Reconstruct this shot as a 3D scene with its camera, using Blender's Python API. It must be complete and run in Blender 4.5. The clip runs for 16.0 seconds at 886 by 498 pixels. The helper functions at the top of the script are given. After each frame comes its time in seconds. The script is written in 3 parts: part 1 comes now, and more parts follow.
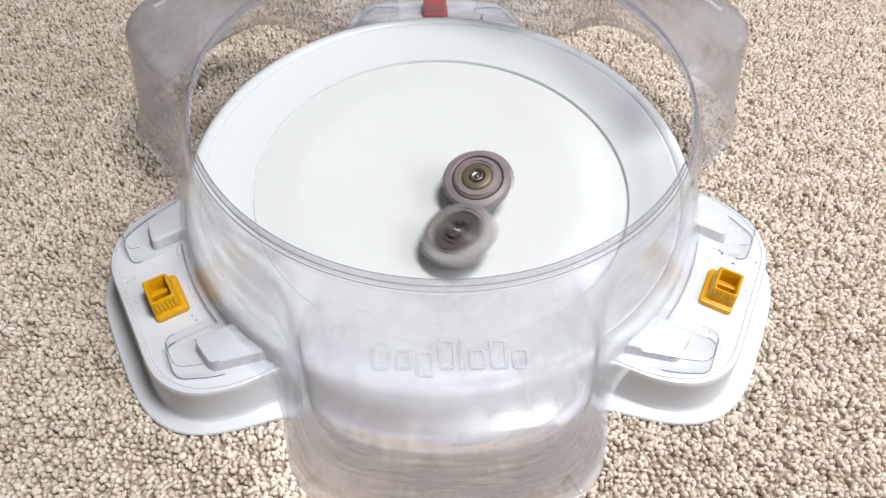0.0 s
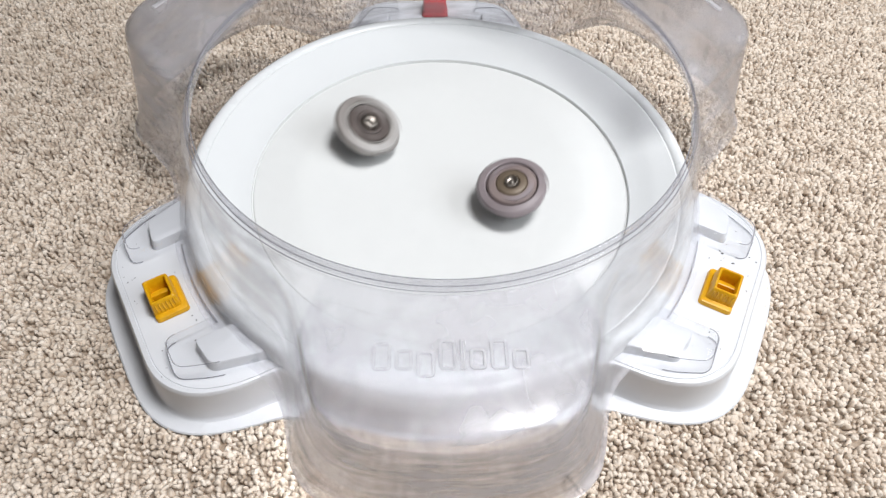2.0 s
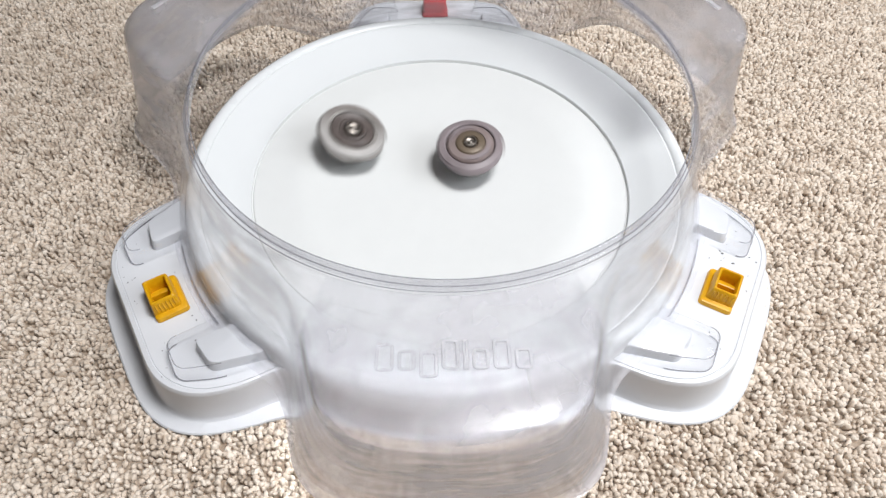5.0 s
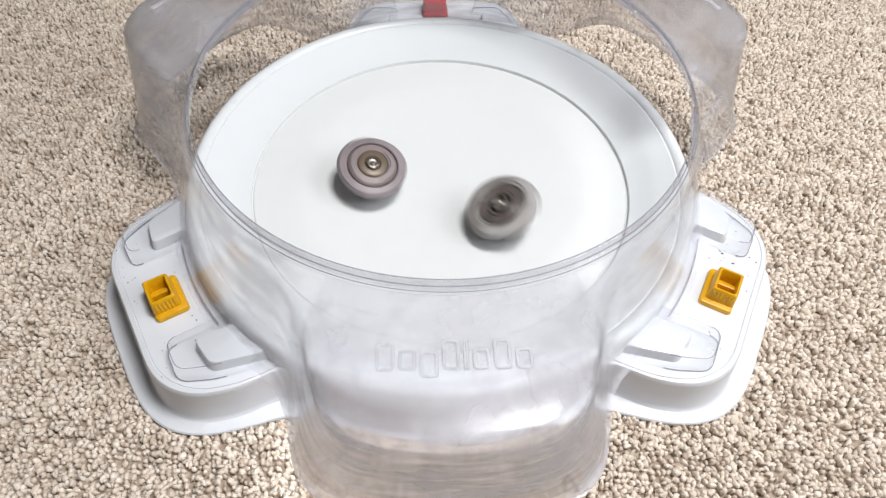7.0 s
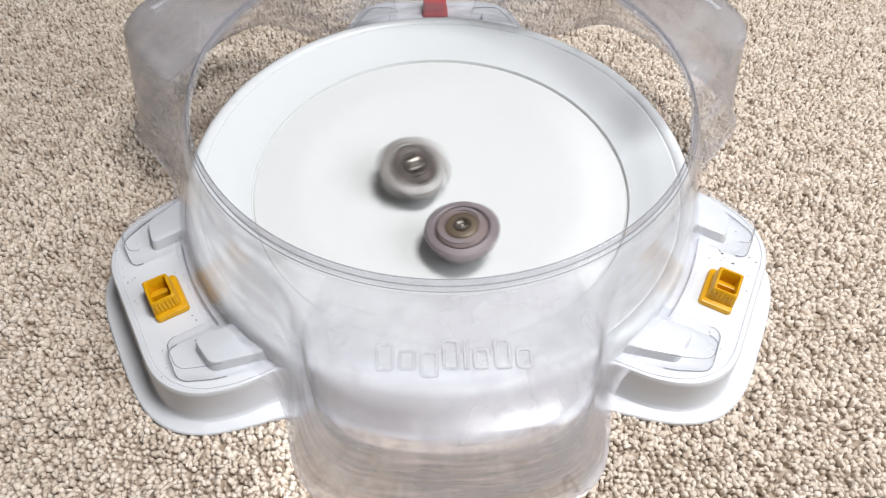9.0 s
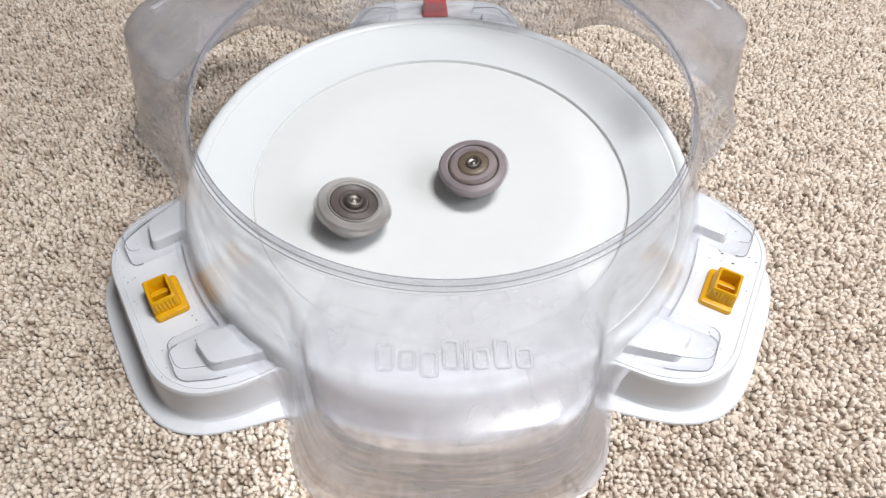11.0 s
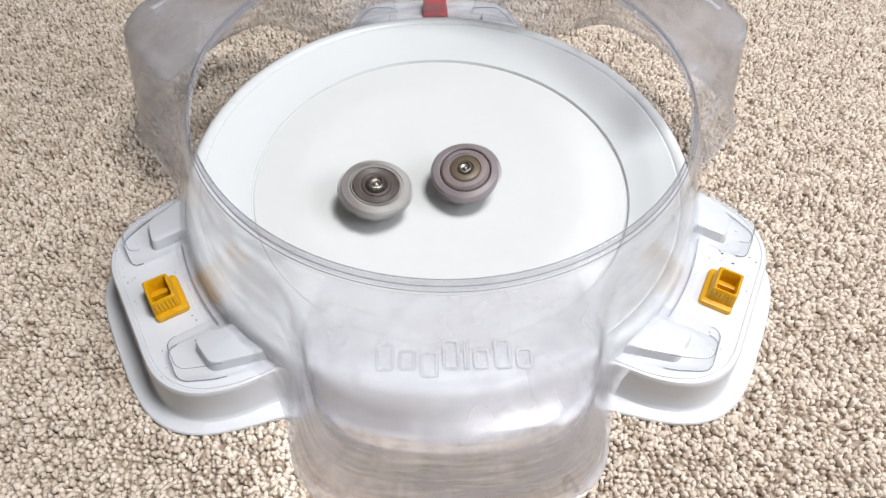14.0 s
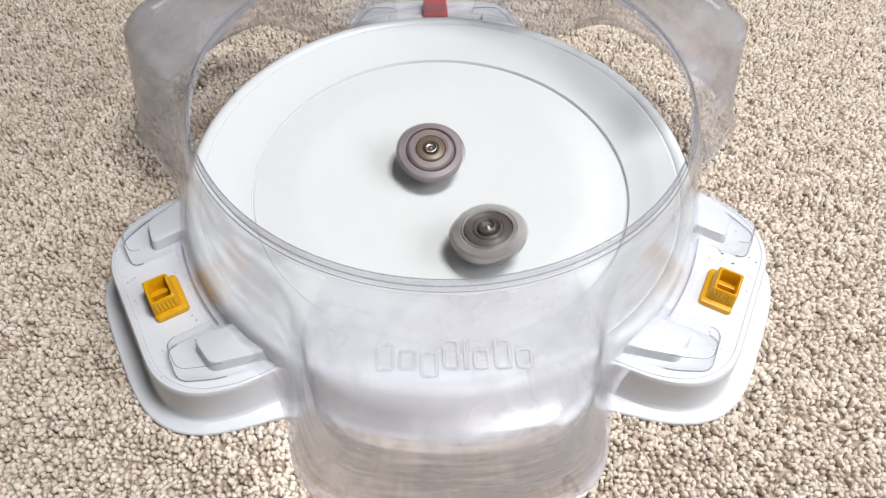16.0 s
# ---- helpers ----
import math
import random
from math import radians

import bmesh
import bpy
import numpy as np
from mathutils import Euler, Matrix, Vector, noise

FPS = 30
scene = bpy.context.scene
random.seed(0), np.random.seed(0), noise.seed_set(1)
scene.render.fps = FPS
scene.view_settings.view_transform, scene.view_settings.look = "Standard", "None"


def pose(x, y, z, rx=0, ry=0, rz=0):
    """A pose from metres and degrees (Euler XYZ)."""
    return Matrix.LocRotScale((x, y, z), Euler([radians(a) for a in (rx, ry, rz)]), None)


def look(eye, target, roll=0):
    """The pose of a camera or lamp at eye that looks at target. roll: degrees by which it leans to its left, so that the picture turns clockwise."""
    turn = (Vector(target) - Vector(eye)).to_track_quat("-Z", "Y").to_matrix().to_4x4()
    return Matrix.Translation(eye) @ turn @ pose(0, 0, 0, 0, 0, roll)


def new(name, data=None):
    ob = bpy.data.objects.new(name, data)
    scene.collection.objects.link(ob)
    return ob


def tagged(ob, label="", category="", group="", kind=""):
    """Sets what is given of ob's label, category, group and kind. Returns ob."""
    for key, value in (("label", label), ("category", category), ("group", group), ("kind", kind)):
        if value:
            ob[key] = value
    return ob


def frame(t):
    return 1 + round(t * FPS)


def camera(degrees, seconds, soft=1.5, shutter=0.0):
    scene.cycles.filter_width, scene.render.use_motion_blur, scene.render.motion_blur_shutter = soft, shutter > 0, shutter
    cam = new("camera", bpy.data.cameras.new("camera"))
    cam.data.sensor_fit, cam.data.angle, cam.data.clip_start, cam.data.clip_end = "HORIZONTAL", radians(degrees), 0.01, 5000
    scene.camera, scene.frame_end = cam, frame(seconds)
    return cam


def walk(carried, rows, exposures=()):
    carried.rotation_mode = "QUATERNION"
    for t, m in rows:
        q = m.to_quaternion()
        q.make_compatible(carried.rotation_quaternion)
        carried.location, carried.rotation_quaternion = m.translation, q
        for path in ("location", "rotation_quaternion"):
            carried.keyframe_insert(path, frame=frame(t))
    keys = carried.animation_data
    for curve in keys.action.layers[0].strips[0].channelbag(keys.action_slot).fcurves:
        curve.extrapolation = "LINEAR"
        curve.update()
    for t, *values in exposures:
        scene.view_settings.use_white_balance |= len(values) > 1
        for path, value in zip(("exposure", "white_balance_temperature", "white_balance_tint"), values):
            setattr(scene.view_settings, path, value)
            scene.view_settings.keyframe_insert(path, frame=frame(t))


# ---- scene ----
# carpet pile top is z = 0; the stadium's deck and the foot of its ramp lie at DECK
DECK = 0.033
TURN = 2.6
cam = camera(69.52, 16.0, soft=1.25, shutter=0.6)
EYE = Vector((0.0015, -0.31146, 0.37033))
AIM = EYE + Vector((0.00282, 0.59314, -0.80510))
walk(cam, [(0.0, look(EYE, AIM, 1.541)), (16.0, look(EYE, AIM, 1.541))], [(0.0, 0.0), (16.0, 0.0)])

# ---- light: one broad hanging lamp and an added fill lamp in a plain closed room ----
world = bpy.data.worlds.new("world")
scene.world = world
world.use_nodes = True
world.node_tree.nodes["Background"].inputs[0].default_value = (0.9, 0.95, 1.0, 1)
world.node_tree.nodes["Background"].inputs[1].default_value = 0.3


def area_lamp(name, eye, target, sx, sy, power, color):
    data = bpy.data.lights.new(name, "AREA")
    data.shape, data.size, data.size_y, data.energy, data.color = "RECTANGLE", sx, sy, power, color
    ob = new(name, data)
    ob.matrix_world = look(eye, target)
    return ob


area_lamp("pendant_lamp", (0.32, -0.11, 1.22), (0.32, -0.11, 0), 0.34, 0.28, 15.6, (0.985, 0.985, 1.0))
# unseen fill lamp, added to brighten the front and right; no window stands there
area_lamp("fill_light", (1.12, -0.36, 0.98), (0.05, 0, 0), 1.0, 0.8, 12.0, (0.92, 0.96, 1.0))


# ---- materials ----
def nodes_of(name):
    m = bpy.data.materials.new(name)
    m.use_nodes = True
    t = m.node_tree
    return m, t.nodes, t.links, t.nodes["Principled BSDF"]


def ramp(n, l, fac, stops):
    r = n.new("ShaderNodeValToRGB")
    while len(r.color_ramp.elements) < len(stops):
        r.color_ramp.elements.new(0.5)
    for e, (p, c) in zip(r.color_ramp.elements, stops):
        e.position, e.color = p, (*c, 1)
    l.new(fac, r.inputs[0])
    return r.outputs[0]


def noise_tex(n, l, scale, detail=4, stretch=None):
    tc = n.new("ShaderNodeTexCoord")
    out = tc.outputs["Object"]
    if stretch:
        mp = n.new("ShaderNodeMapping")
        mp.inputs["Scale"].default_value = stretch
        l.new(out, mp.inputs[0])
        out = mp.outputs[0]
    t = n.new("ShaderNodeTexNoise")
    t.inputs["Scale"].default_value, t.inputs["Detail"].default_value = scale, detail
    l.new(out, t.inputs["Vector"])
    return t.outputs["Fac"]


def bump(n, l, b, height, strength, dist):
    bp = n.new("ShaderNodeBump")
    bp.inputs["Strength"].default_value, bp.inputs["Distance"].default_value = strength, dist
    l.new(height, bp.inputs["Height"])
    l.new(bp.outputs[0], b.inputs["Normal"])


def plastic(name, dark, light, rough=0.35, metal=0.0, scale=60, bumps=0.15, coarse=9, ior=1.46):
    """Moulded plastic or metal: two scales of colour variation, uneven gloss, fine relief."""
    m, n, l, b = nodes_of(name)
    f1, f2 = noise_tex(n, l, scale, 5), noise_tex(n, l, coarse, 3)
    mx = n.new("ShaderNodeMath")
    mx.operation = "MULTIPLY"
    l.new(f1, mx.inputs[0]), l.new(f2, mx.inputs[1])
    l.new(ramp(n, l, mx.outputs[0], [(0.1, dark), (0.4, light)]), b.inputs["Base Color"])
    rr = ramp(n, l, f1, [(0.3, (rough * 0.8,) * 3), (0.7, (min(1, rough * 1.25),) * 3)])
    l.new(rr, b.inputs["Roughness"])
    b.inputs["Metallic"].default_value, b.inputs["IOR"].default_value = metal, ior
    bump(n, l, b, noise_tex(n, l, scale * 9, 2), bumps, 0.0003)
    return m


def clear_plastic(name, haze_low, haze_high, tint, haze_color, rough, streak, blur=0.0, gloss=0.035, frost=0.0):
    """Thin clear sheet: lets light through, mirrors by its angle, and is dulled by scratches and haze."""
    m, n, l, b = nodes_of(name)
    n.remove(b)
    out = n["Material Output"]
    tr, df, tl, gl = (n.new("ShaderNodeBsdf" + k) for k in ("Transparent", "Diffuse", "Translucent", "Glossy"))
    tr.inputs[0].default_value = (*tint, 1)
    df.inputs[0].default_value = tl.inputs[0].default_value = (*haze_color, 1)
    gl.inputs["Roughness"].default_value = rough
    scat, body, skin = (n.new("ShaderNodeMixShader") for _ in range(3))
    l.new(df.outputs[0], scat.inputs[1]), l.new(tl.outputs[0], scat.inputs[2])
    scr = noise_tex(n, l, 75 if blur else 30, 7, streak)
    big = noise_tex(n, l, 14, 4)
    mul = n.new("ShaderNodeMath")
    mul.operation = "MULTIPLY"
    l.new(scr, mul.inputs[0]), l.new(big, mul.inputs[1])
    dull = ramp(n, l, mul.outputs[0], [(0.20, (haze_low,) * 3), (0.35, (haze_high,) * 3)])
    see = tr
    if blur:
        rf, see = n.new("ShaderNodeBsdfRefraction"), n.new("ShaderNodeMixShader")
        rf.inputs["Color"].default_value = (*tint, 1)
        rf.inputs["Roughness"].default_value, rf.inputs["IOR"].default_value = blur, 1.3
        # the three blown-out pockets are duller than the walls between them
        tc, sx = n.new("ShaderNodeTexCoord"), n.new("ShaderNodeSeparateXYZ")
        at, tri, sn, more = (n.new("ShaderNodeMath") for _ in range(4))
        at.operation, tri.operation, sn.operation, more.operation = "ARCTAN2", "MULTIPLY", "SINE", "MULTIPLY_ADD"
        tri.inputs[1].default_value = 3.0
        mr = n.new("ShaderNodeMapRange")
        l.new(tc.outputs["Object"], sx.inputs[0])
        l.new(sx.outputs["Y"], at.inputs[0]), l.new(sx.outputs["X"], at.inputs[1])
        l.new(at.outputs[0], tri.inputs[0]), l.new(tri.outputs[0], sn.inputs[0]), l.new(sn.outputs[0], mr.inputs["Value"])
        for key, v in (("From Min", -0.05), ("From Max", 0.5), ("To Min", 0.0), ("To Max", frost)):
            mr.inputs[key].default_value = v
        l.new(mr.outputs[0], see.inputs[0])
        l.new(tr.outputs[0], see.inputs[1]), l.new(rf.outputs[0], see.inputs[2])
        l.new(mr.outputs[0], more.inputs[0]), l.new(dull, more.inputs[2])
        more.inputs[1].default_value = 0.07 / max(frost, 0.07)
        dull = more.outputs[0]
    l.new(dull, body.inputs[0])
    l.new(see.outputs[0], body.inputs[1]), l.new(scat.outputs[0], body.inputs[2])
    lw = n.new("ShaderNodeLayerWeight")
    lw.inputs[0].default_value = 0.5
    pw, ma = n.new("ShaderNodeMath"), n.new("ShaderNodeMath")
    pw.operation, ma.operation = "POWER", "MULTIPLY_ADD"
    pw.inputs[1].default_value = 4.0
    ma.inputs[1].default_value, ma.inputs[2].default_value = 0.65, gloss
    l.new(lw.outputs["Facing"], pw.inputs[0]), l.new(pw.outputs[0], ma.inputs[0])
    l.new(ma.outputs[0], skin.inputs[0])
    l.new(body.outputs[0], skin.inputs[1]), l.new(gl.outputs[0], skin.inputs[2])
    bp = n.new("ShaderNodeBump")
    bp.inputs["Strength"].default_value, bp.inputs["Distance"].default_value = 0.5, 0.0008
    l.new(noise_tex(n, l, 60, 3, streak), bp.inputs["Height"])
    l.new(bp.outputs[0], gl.inputs["Normal"])
    l.new(skin.outputs[0], out.inputs[0])
    return m


def carpet_material():
    m, n, l, b = nodes_of("carpet_yarn")
    g = n.new("ShaderNodeNewGeometry")
    col = ramp(n, l, g.outputs["Random Per Island"],
               [(0.0, (0.60, 0.495, 0.405)), (0.12, (0.70, 0.595, 0.495)), (0.5, (0.78, 0.68, 0.58)), (1.0, (0.87, 0.78, 0.685))])
    patch = ramp(n, l, noise_tex(n, l, 95, 4), [(0.34, (0.74, 0.70, 0.66)), (0.47, (0.95, 0.94, 0.925)), (0.7, (1, 1, 1))])
    mul = n.new("ShaderNodeMix")
    mul.data_type, mul.blend_type = "RGBA", "MULTIPLY"
    mul.inputs[0].default_value = 1.0
    l.new(col, mul.inputs[6]), l.new(patch, mul.inputs[7])
    l.new(mul.outputs[2], b.inputs["Base Color"])
    b.inputs["Roughness"].default_value = 0.95
    b.inputs["Sheen Weight"].default_value = 0.15
    b.inputs["Specular IOR Level"].default_value = 0.15
    bump(n, l, b, noise_tex(n, l, 1000, 4), 0.8, 0.0008)
    return m


def far_carpet_material():
    m, n, l, b = nodes_of("carpet_backing")
    v = n.new("ShaderNodeTexVoronoi")
    v.inputs["Scale"].default_value = 260
    tc = n.new("ShaderNodeTexCoord")
    l.new(tc.outputs["Object"], v.inputs["Vector"])
    # brown backing, darkened between cells to deepen the shade among the loops
    l.new(ramp(n, l, v.outputs["Distance"], [(0.0, (0.52, 0.43, 0.345)), (0.8, (0.36, 0.285, 0.22))]), b.inputs["Base Color"])
    b.inputs["Roughness"].default_value = 1.0
    bump(n, l, b, v.outputs["Distance"], 0.8, 0.002)
    return m


M_WHITE = plastic("white_moulded_plastic", (0.665, 0.677, 0.672), (0.685, 0.697, 0.691), 0.72, 0, 90, 0.08, 8)
M_RAMP = plastic("cool_white_track_plastic", (0.63, 0.648, 0.656), (0.645, 0.663, 0.671), 0.8, 0, 90, 0.08, 8)
M_RIM = plastic("glossy_white_rim_plastic", (0.63, 0.648, 0.656), (0.645, 0.663, 0.671), 0.30, 0, 90, 0.08, 8)
M_FRAME = plastic("pale_grey_white_plastic", (0.64, 0.652, 0.68), (0.67, 0.682, 0.71), 0.38, 0, 90, 0.08, 8)
M_CLEAR = clear_plastic("clear_plastic", 0.0, 0.06, (0.985, 0.987, 0.993), (0.78, 0.78, 0.80), 0.10, (1, 1, 0.25))
M_COLLAR = clear_plastic("greyish_clear_plastic", 0.08, 0.20, (0.93, 0.93, 0.95), (0.62, 0.61, 0.66), 0.08, (1, 1, 0.3))
M_POCKET = clear_plastic("hazed_clear_plastic", 0.02, 0.30, (0.98, 0.98, 0.99), (0.70, 0.69, 0.72), 0.22, (0.35, 0.35, 2.2), 0.15, 0.02, 0.21)
# scuffed front sheet, tinted darker to put shade over the base wall behind
M_FRONT = clear_plastic("scuffed_shade_tinted_plastic", 0.03, 0.36, (0.945, 0.946, 0.962), (0.60, 0.59, 0.62), 0.20, (0.35, 0.35, 2.2), 0.16, 0.02, 0.66)
# grey of the beads that draw dark refraction lines along clear edges
M_EDGE = clear_plastic("edge_line_grey", 0.30, 0.55, (0.88, 0.88, 0.90), (0.50, 0.50, 0.53), 0.10, (1, 1, 1))
M_EMBOSS = clear_plastic("frosted_raised_plastic", 0.25, 0.45, (0.95, 0.95, 0.96), (0.9, 0.9, 0.92), 0.15, (1, 1, 1))
M_YELLOW = plastic("amber_yellow_plastic", (0.56, 0.275, 0.002), (0.70, 0.37, 0.004), 0.36, 0, 200, 0.2, 40)
M_RED = plastic("red_plastic", (0.42, 0.018, 0.022), (0.56, 0.03, 0.035), 0.36, 0, 200, 0.2, 40)
M_CARPET = carpet_material()
M_BACKING = far_carpet_material()
M_WALL = plastic("matt_wall_paint", (0.36, 0.36, 0.355), (0.42, 0.42, 0.415), 0.9, 0, 20, 0.1, 2)
M_CEIL = plastic("white_ceiling_paint", (0.76, 0.76, 0.77), (0.82, 0.82, 0.83), 0.9, 0, 20, 0.1, 2)
M_MAUVE = plastic("mauve_grey_plastic", (0.175, 0.145, 0.151), (0.315, 0.272, 0.285), 0.42, 0, 160, 0.2, 70)
M_MAUVE_DARK = plastic("dark_mauve_plastic", (0.17, 0.13, 0.125), (0.28, 0.225, 0.215), 0.42, 0, 160, 0.2, 70)
M_BLACK = plastic("black_plastic", (0.012, 0.012, 0.013), (0.03, 0.03, 0.032), 0.4, 0, 160, 0.2, 70)
M_GOLD = plastic("dull_gold_plastic", (0.115, 0.086, 0.06), (0.18, 0.14, 0.10), 0.4, 0.2, 160, 0.2, 70)
M_STEEL = plastic("worn_steel", (0.34, 0.33, 0.32), (0.55, 0.54, 0.52), 0.28, 1.0, 220, 0.2, 60)
M_DARKSTEEL = plastic("dark_steel", (0.17, 0.155, 0.15), (0.28, 0.265, 0.26), 0.34, 1.0, 220, 0.2, 60)
M_HUB = plastic("brown_tinted_steel", (0.20, 0.18, 0.16), (0.36, 0.33, 0.30), 0.36, 0.9, 220, 0.2, 60)
M_GREY = plastic("smoke_grey_plastic", (0.19, 0.178, 0.168), (0.41, 0.39, 0.37), 0.45, 0, 160, 0.2, 70)
M_BLADE = plastic("deep_smoke_plastic", (0.17, 0.153, 0.144), (0.30, 0.276, 0.262), 0.4, 0, 160, 0.2, 70)
M_GREY_LIGHT = plastic("pale_smoke_plastic", (0.31, 0.297, 0.288), (0.45, 0.432, 0.42), 0.4, 0, 160, 0.2, 70)
M_GREY_DARK = plastic("dark_smoke_plastic", (0.07, 0.057, 0.053), (0.14, 0.116, 0.107), 0.42, 0, 160, 0.2, 70)
# dark brown that paints the shade inside the mauve top's recess
M_GAP = plastic("gap_shade_brown", (0.06, 0.047, 0.046), (0.12, 0.098, 0.096), 0.5, 0, 160, 0.2, 70)
M_DIRT = plastic("dark_dirt", (0.03, 0.027, 0.03), (0.08, 0.07, 0.07), 0.9, 0, 200, 0.1, 60)


# ---- mesh helpers ----
def part(name, bm, material, parent=None, label="", smooth=40):
    bmesh.ops.recalc_face_normals(bm, faces=bm.faces)
    me = bpy.data.meshes.new(name)
    bm.to_mesh(me)
    bm.free()
    me.materials.append(material)
    if smooth:
        me.polygons.foreach_set("use_smooth", [True] * len(me.polygons))
        me.set_sharp_from_angle(angle=radians(smooth))
    ob = new(name, me)
    ob.parent = parent
    if label:
        ob["label"] = label
    return ob


def loft(rows, closed=True, cap_first=False, cap_last=False):
    """Skin a list of rings of points."""
    bm = bmesh.new()
    vs = [[bm.verts.new(p) for p in row] for row in rows]
    k = len(rows[0])
    for a, b in zip(vs, vs[1:]):
        for i in range(k if closed else k - 1):
            j = (i + 1) % k
            bm.faces.new((a[i], a[j], b[j], b[i]))
    if cap_first:
        bm.faces.new(vs[0])
    if cap_last:
        bm.faces.new(vs[-1])
    return bm


def revolve(profile, steps=96, lobes=0, depth=0.0, where=None, cap=True):
    """A turned form from (radius, height) pairs; lobes notch the radius, in the profile's rows named by where."""
    rows = []
    for i, (r, z) in enumerate(profile):
        ring = []
        for k in range(steps):
            a = 2 * math.pi * k / steps
            q = r
            if lobes and (where is None or i in where):
                s = (a * lobes / (2 * math.pi)) % 1.0
                q = r - depth * (s ** 2.2)
            ring.append((q * math.cos(a), q * math.sin(a), z))
        rows.append(ring)
    return loft(rows, True, cap and profile[0][0] > 1e-5, cap and profile[-1][0] > 1e-5)


def ridged(r0, z0, r1, z1, count, amp):
    """Fine turned rings between two points of a profile."""
    return [(r0 + (r1 - r0) * i / count, z0 + (z1 - z0) * i / count + (amp if i % 2 else 0.0)) for i in range(1, count)]


def rounded_rect(hx, hy, r, cx=0.0, cy=0.0, k=6):
    pts = []
    for sx, sy, a0 in ((1, 1, 0), (-1, 1, 90), (-1, -1, 180), (1, -1, 270)):
        for i in range(k + 1):
            a = radians(a0 + 90 * i / k)
            pts.append((cx + sx * (hx - r) + r * math.cos(a), cy + sy * (hy - r) + r * math.sin(a)))
    return pts


def block(hx, hy, h, r=0.002, edge=0.0012, draft=0.0, cx=0.0, cy=0.0, z=0.0):
    """A moulded block with rounded corners, a soft top edge and drafted sides."""
    rows = []
    for inset, zz in ((-draft, 0), (0, h - edge), (edge * 0.3, h - edge * 0.3), (edge, h)):
        rows.append([(x, y, z + zz) for x, y in rounded_rect(hx - inset, hy - inset, max(r - inset, 0.0004), cx, cy)])
    return loft(rows, True, True, True)


def soft_outline(corners, side, radius, inset=0.0, k=6):
    """Round the corners of a convex outline given as (out, across); side mirrors it, inset shrinks it towards its middle."""
    pts = [Vector((u, side * v)) for u, v in corners]
    mid = sum(pts, Vector((0, 0))) / len(pts)
    pts = [p + (mid - p).normalized() * inset * 1.4 for p in pts]
    out = []
    for i, p in enumerate(pts):
        a, b = pts[i - 1], pts[(i + 1) % len(pts)]
        r0 = min(radius * 1.6, (a - p).length * 0.45, (b - p).length * 0.45)
        p0, p1 = p + (a - p).normalized() * r0, p + (b - p).normalized() * r0
        for j in range(k + 1):
            f = j / k
            out.append(p0 * (1 - f) ** 2 + p * 2 * f * (1 - f) + p1 * f * f)
    return out


def drafted(corners, side, h, radius, edge, z, draft=0.0012):
    """A moulded block on a free outline, with drafted sides and a soft top edge."""
    rows = []
    for inset, zz in ((-draft, 0), (0, h - edge), (edge * 0.3, h - edge * 0.3), (edge, h)):
        rows.append([(p.x, p.y, z + zz) for p in soft_outline(corners, side, radius, inset)])
    return loft(rows, True, True, True)


def bead(path, radius, closed=False, sides=6):
    """A thin round bead along a path."""
    pts = [Vector(p) for p in path]
    rows = []
    for i, p in enumerate(pts):
        before = pts[i - 1] if closed or i else p
        after = pts[(i + 1) % len(pts)] if closed or i < len(pts) - 1 else p
        way = (after - before).normalized()
        side = way.cross(Vector((0, 0, 1))).normalized()
        up = side.cross(way)
        rows.append([p + side * radius * math.cos(2 * math.pi * j / sides) + up * radius * math.sin(2 * math.pi * j / sides) for j in range(sides)])
    if closed:
        rows.append(rows[0])
    bm = loft(rows, True, not closed, not closed)
    if closed:
        bmesh.ops.remove_doubles(bm, verts=bm.verts, dist=1e-6)
    return bm


def lerp_table(x, table):
    return float(np.interp(x, [a for a, _ in table], [b for _, b in table]))


def smooth_ring(values, width):
    """Round off a closed run of radii."""
    v = np.array(values)
    k = np.hanning(2 * width + 3)[1:-1]
    k /= k.sum()
    return np.convolve(np.concatenate([v[-width:], v, v[:width]]), k, "valid")


# ---- room ----
def room():
    def slab(name, hx, hy, hz, x, y, z, material, label):
        bm = bmesh.new()
        bmesh.ops.create_cube(bm, size=2, matrix=Matrix.Diagonal((hx, hy, hz, 1)))
        ob = part(name, bm, material, None, "", 0)
        ob.location = (x, y, z)
        tagged(ob, label, name.split("_")[0], "", "structure")

    slab("wall_north", 1.86, 0.06, 1.25, -0.34, 2.2, 1.22, M_WALL, "plain matt grey room wall")
    slab("wall_south", 1.86, 0.06, 1.25, -0.34, -1.5, 1.22, M_WALL, "plain matt grey room wall")
    slab("wall_west", 0.06, 1.79, 1.25, -2.14, 0.35, 1.22, M_WALL, "plain matt grey room wall")
    slab("wall_east", 0.06, 1.79, 1.25, 1.46, 0.35, 1.22, M_WALL, "plain matt grey room wall")
    slab("ceiling", 1.86, 1.91, 0.04, -0.34, 0.35, 2.51, M_CEIL, "plain white painted ceiling")


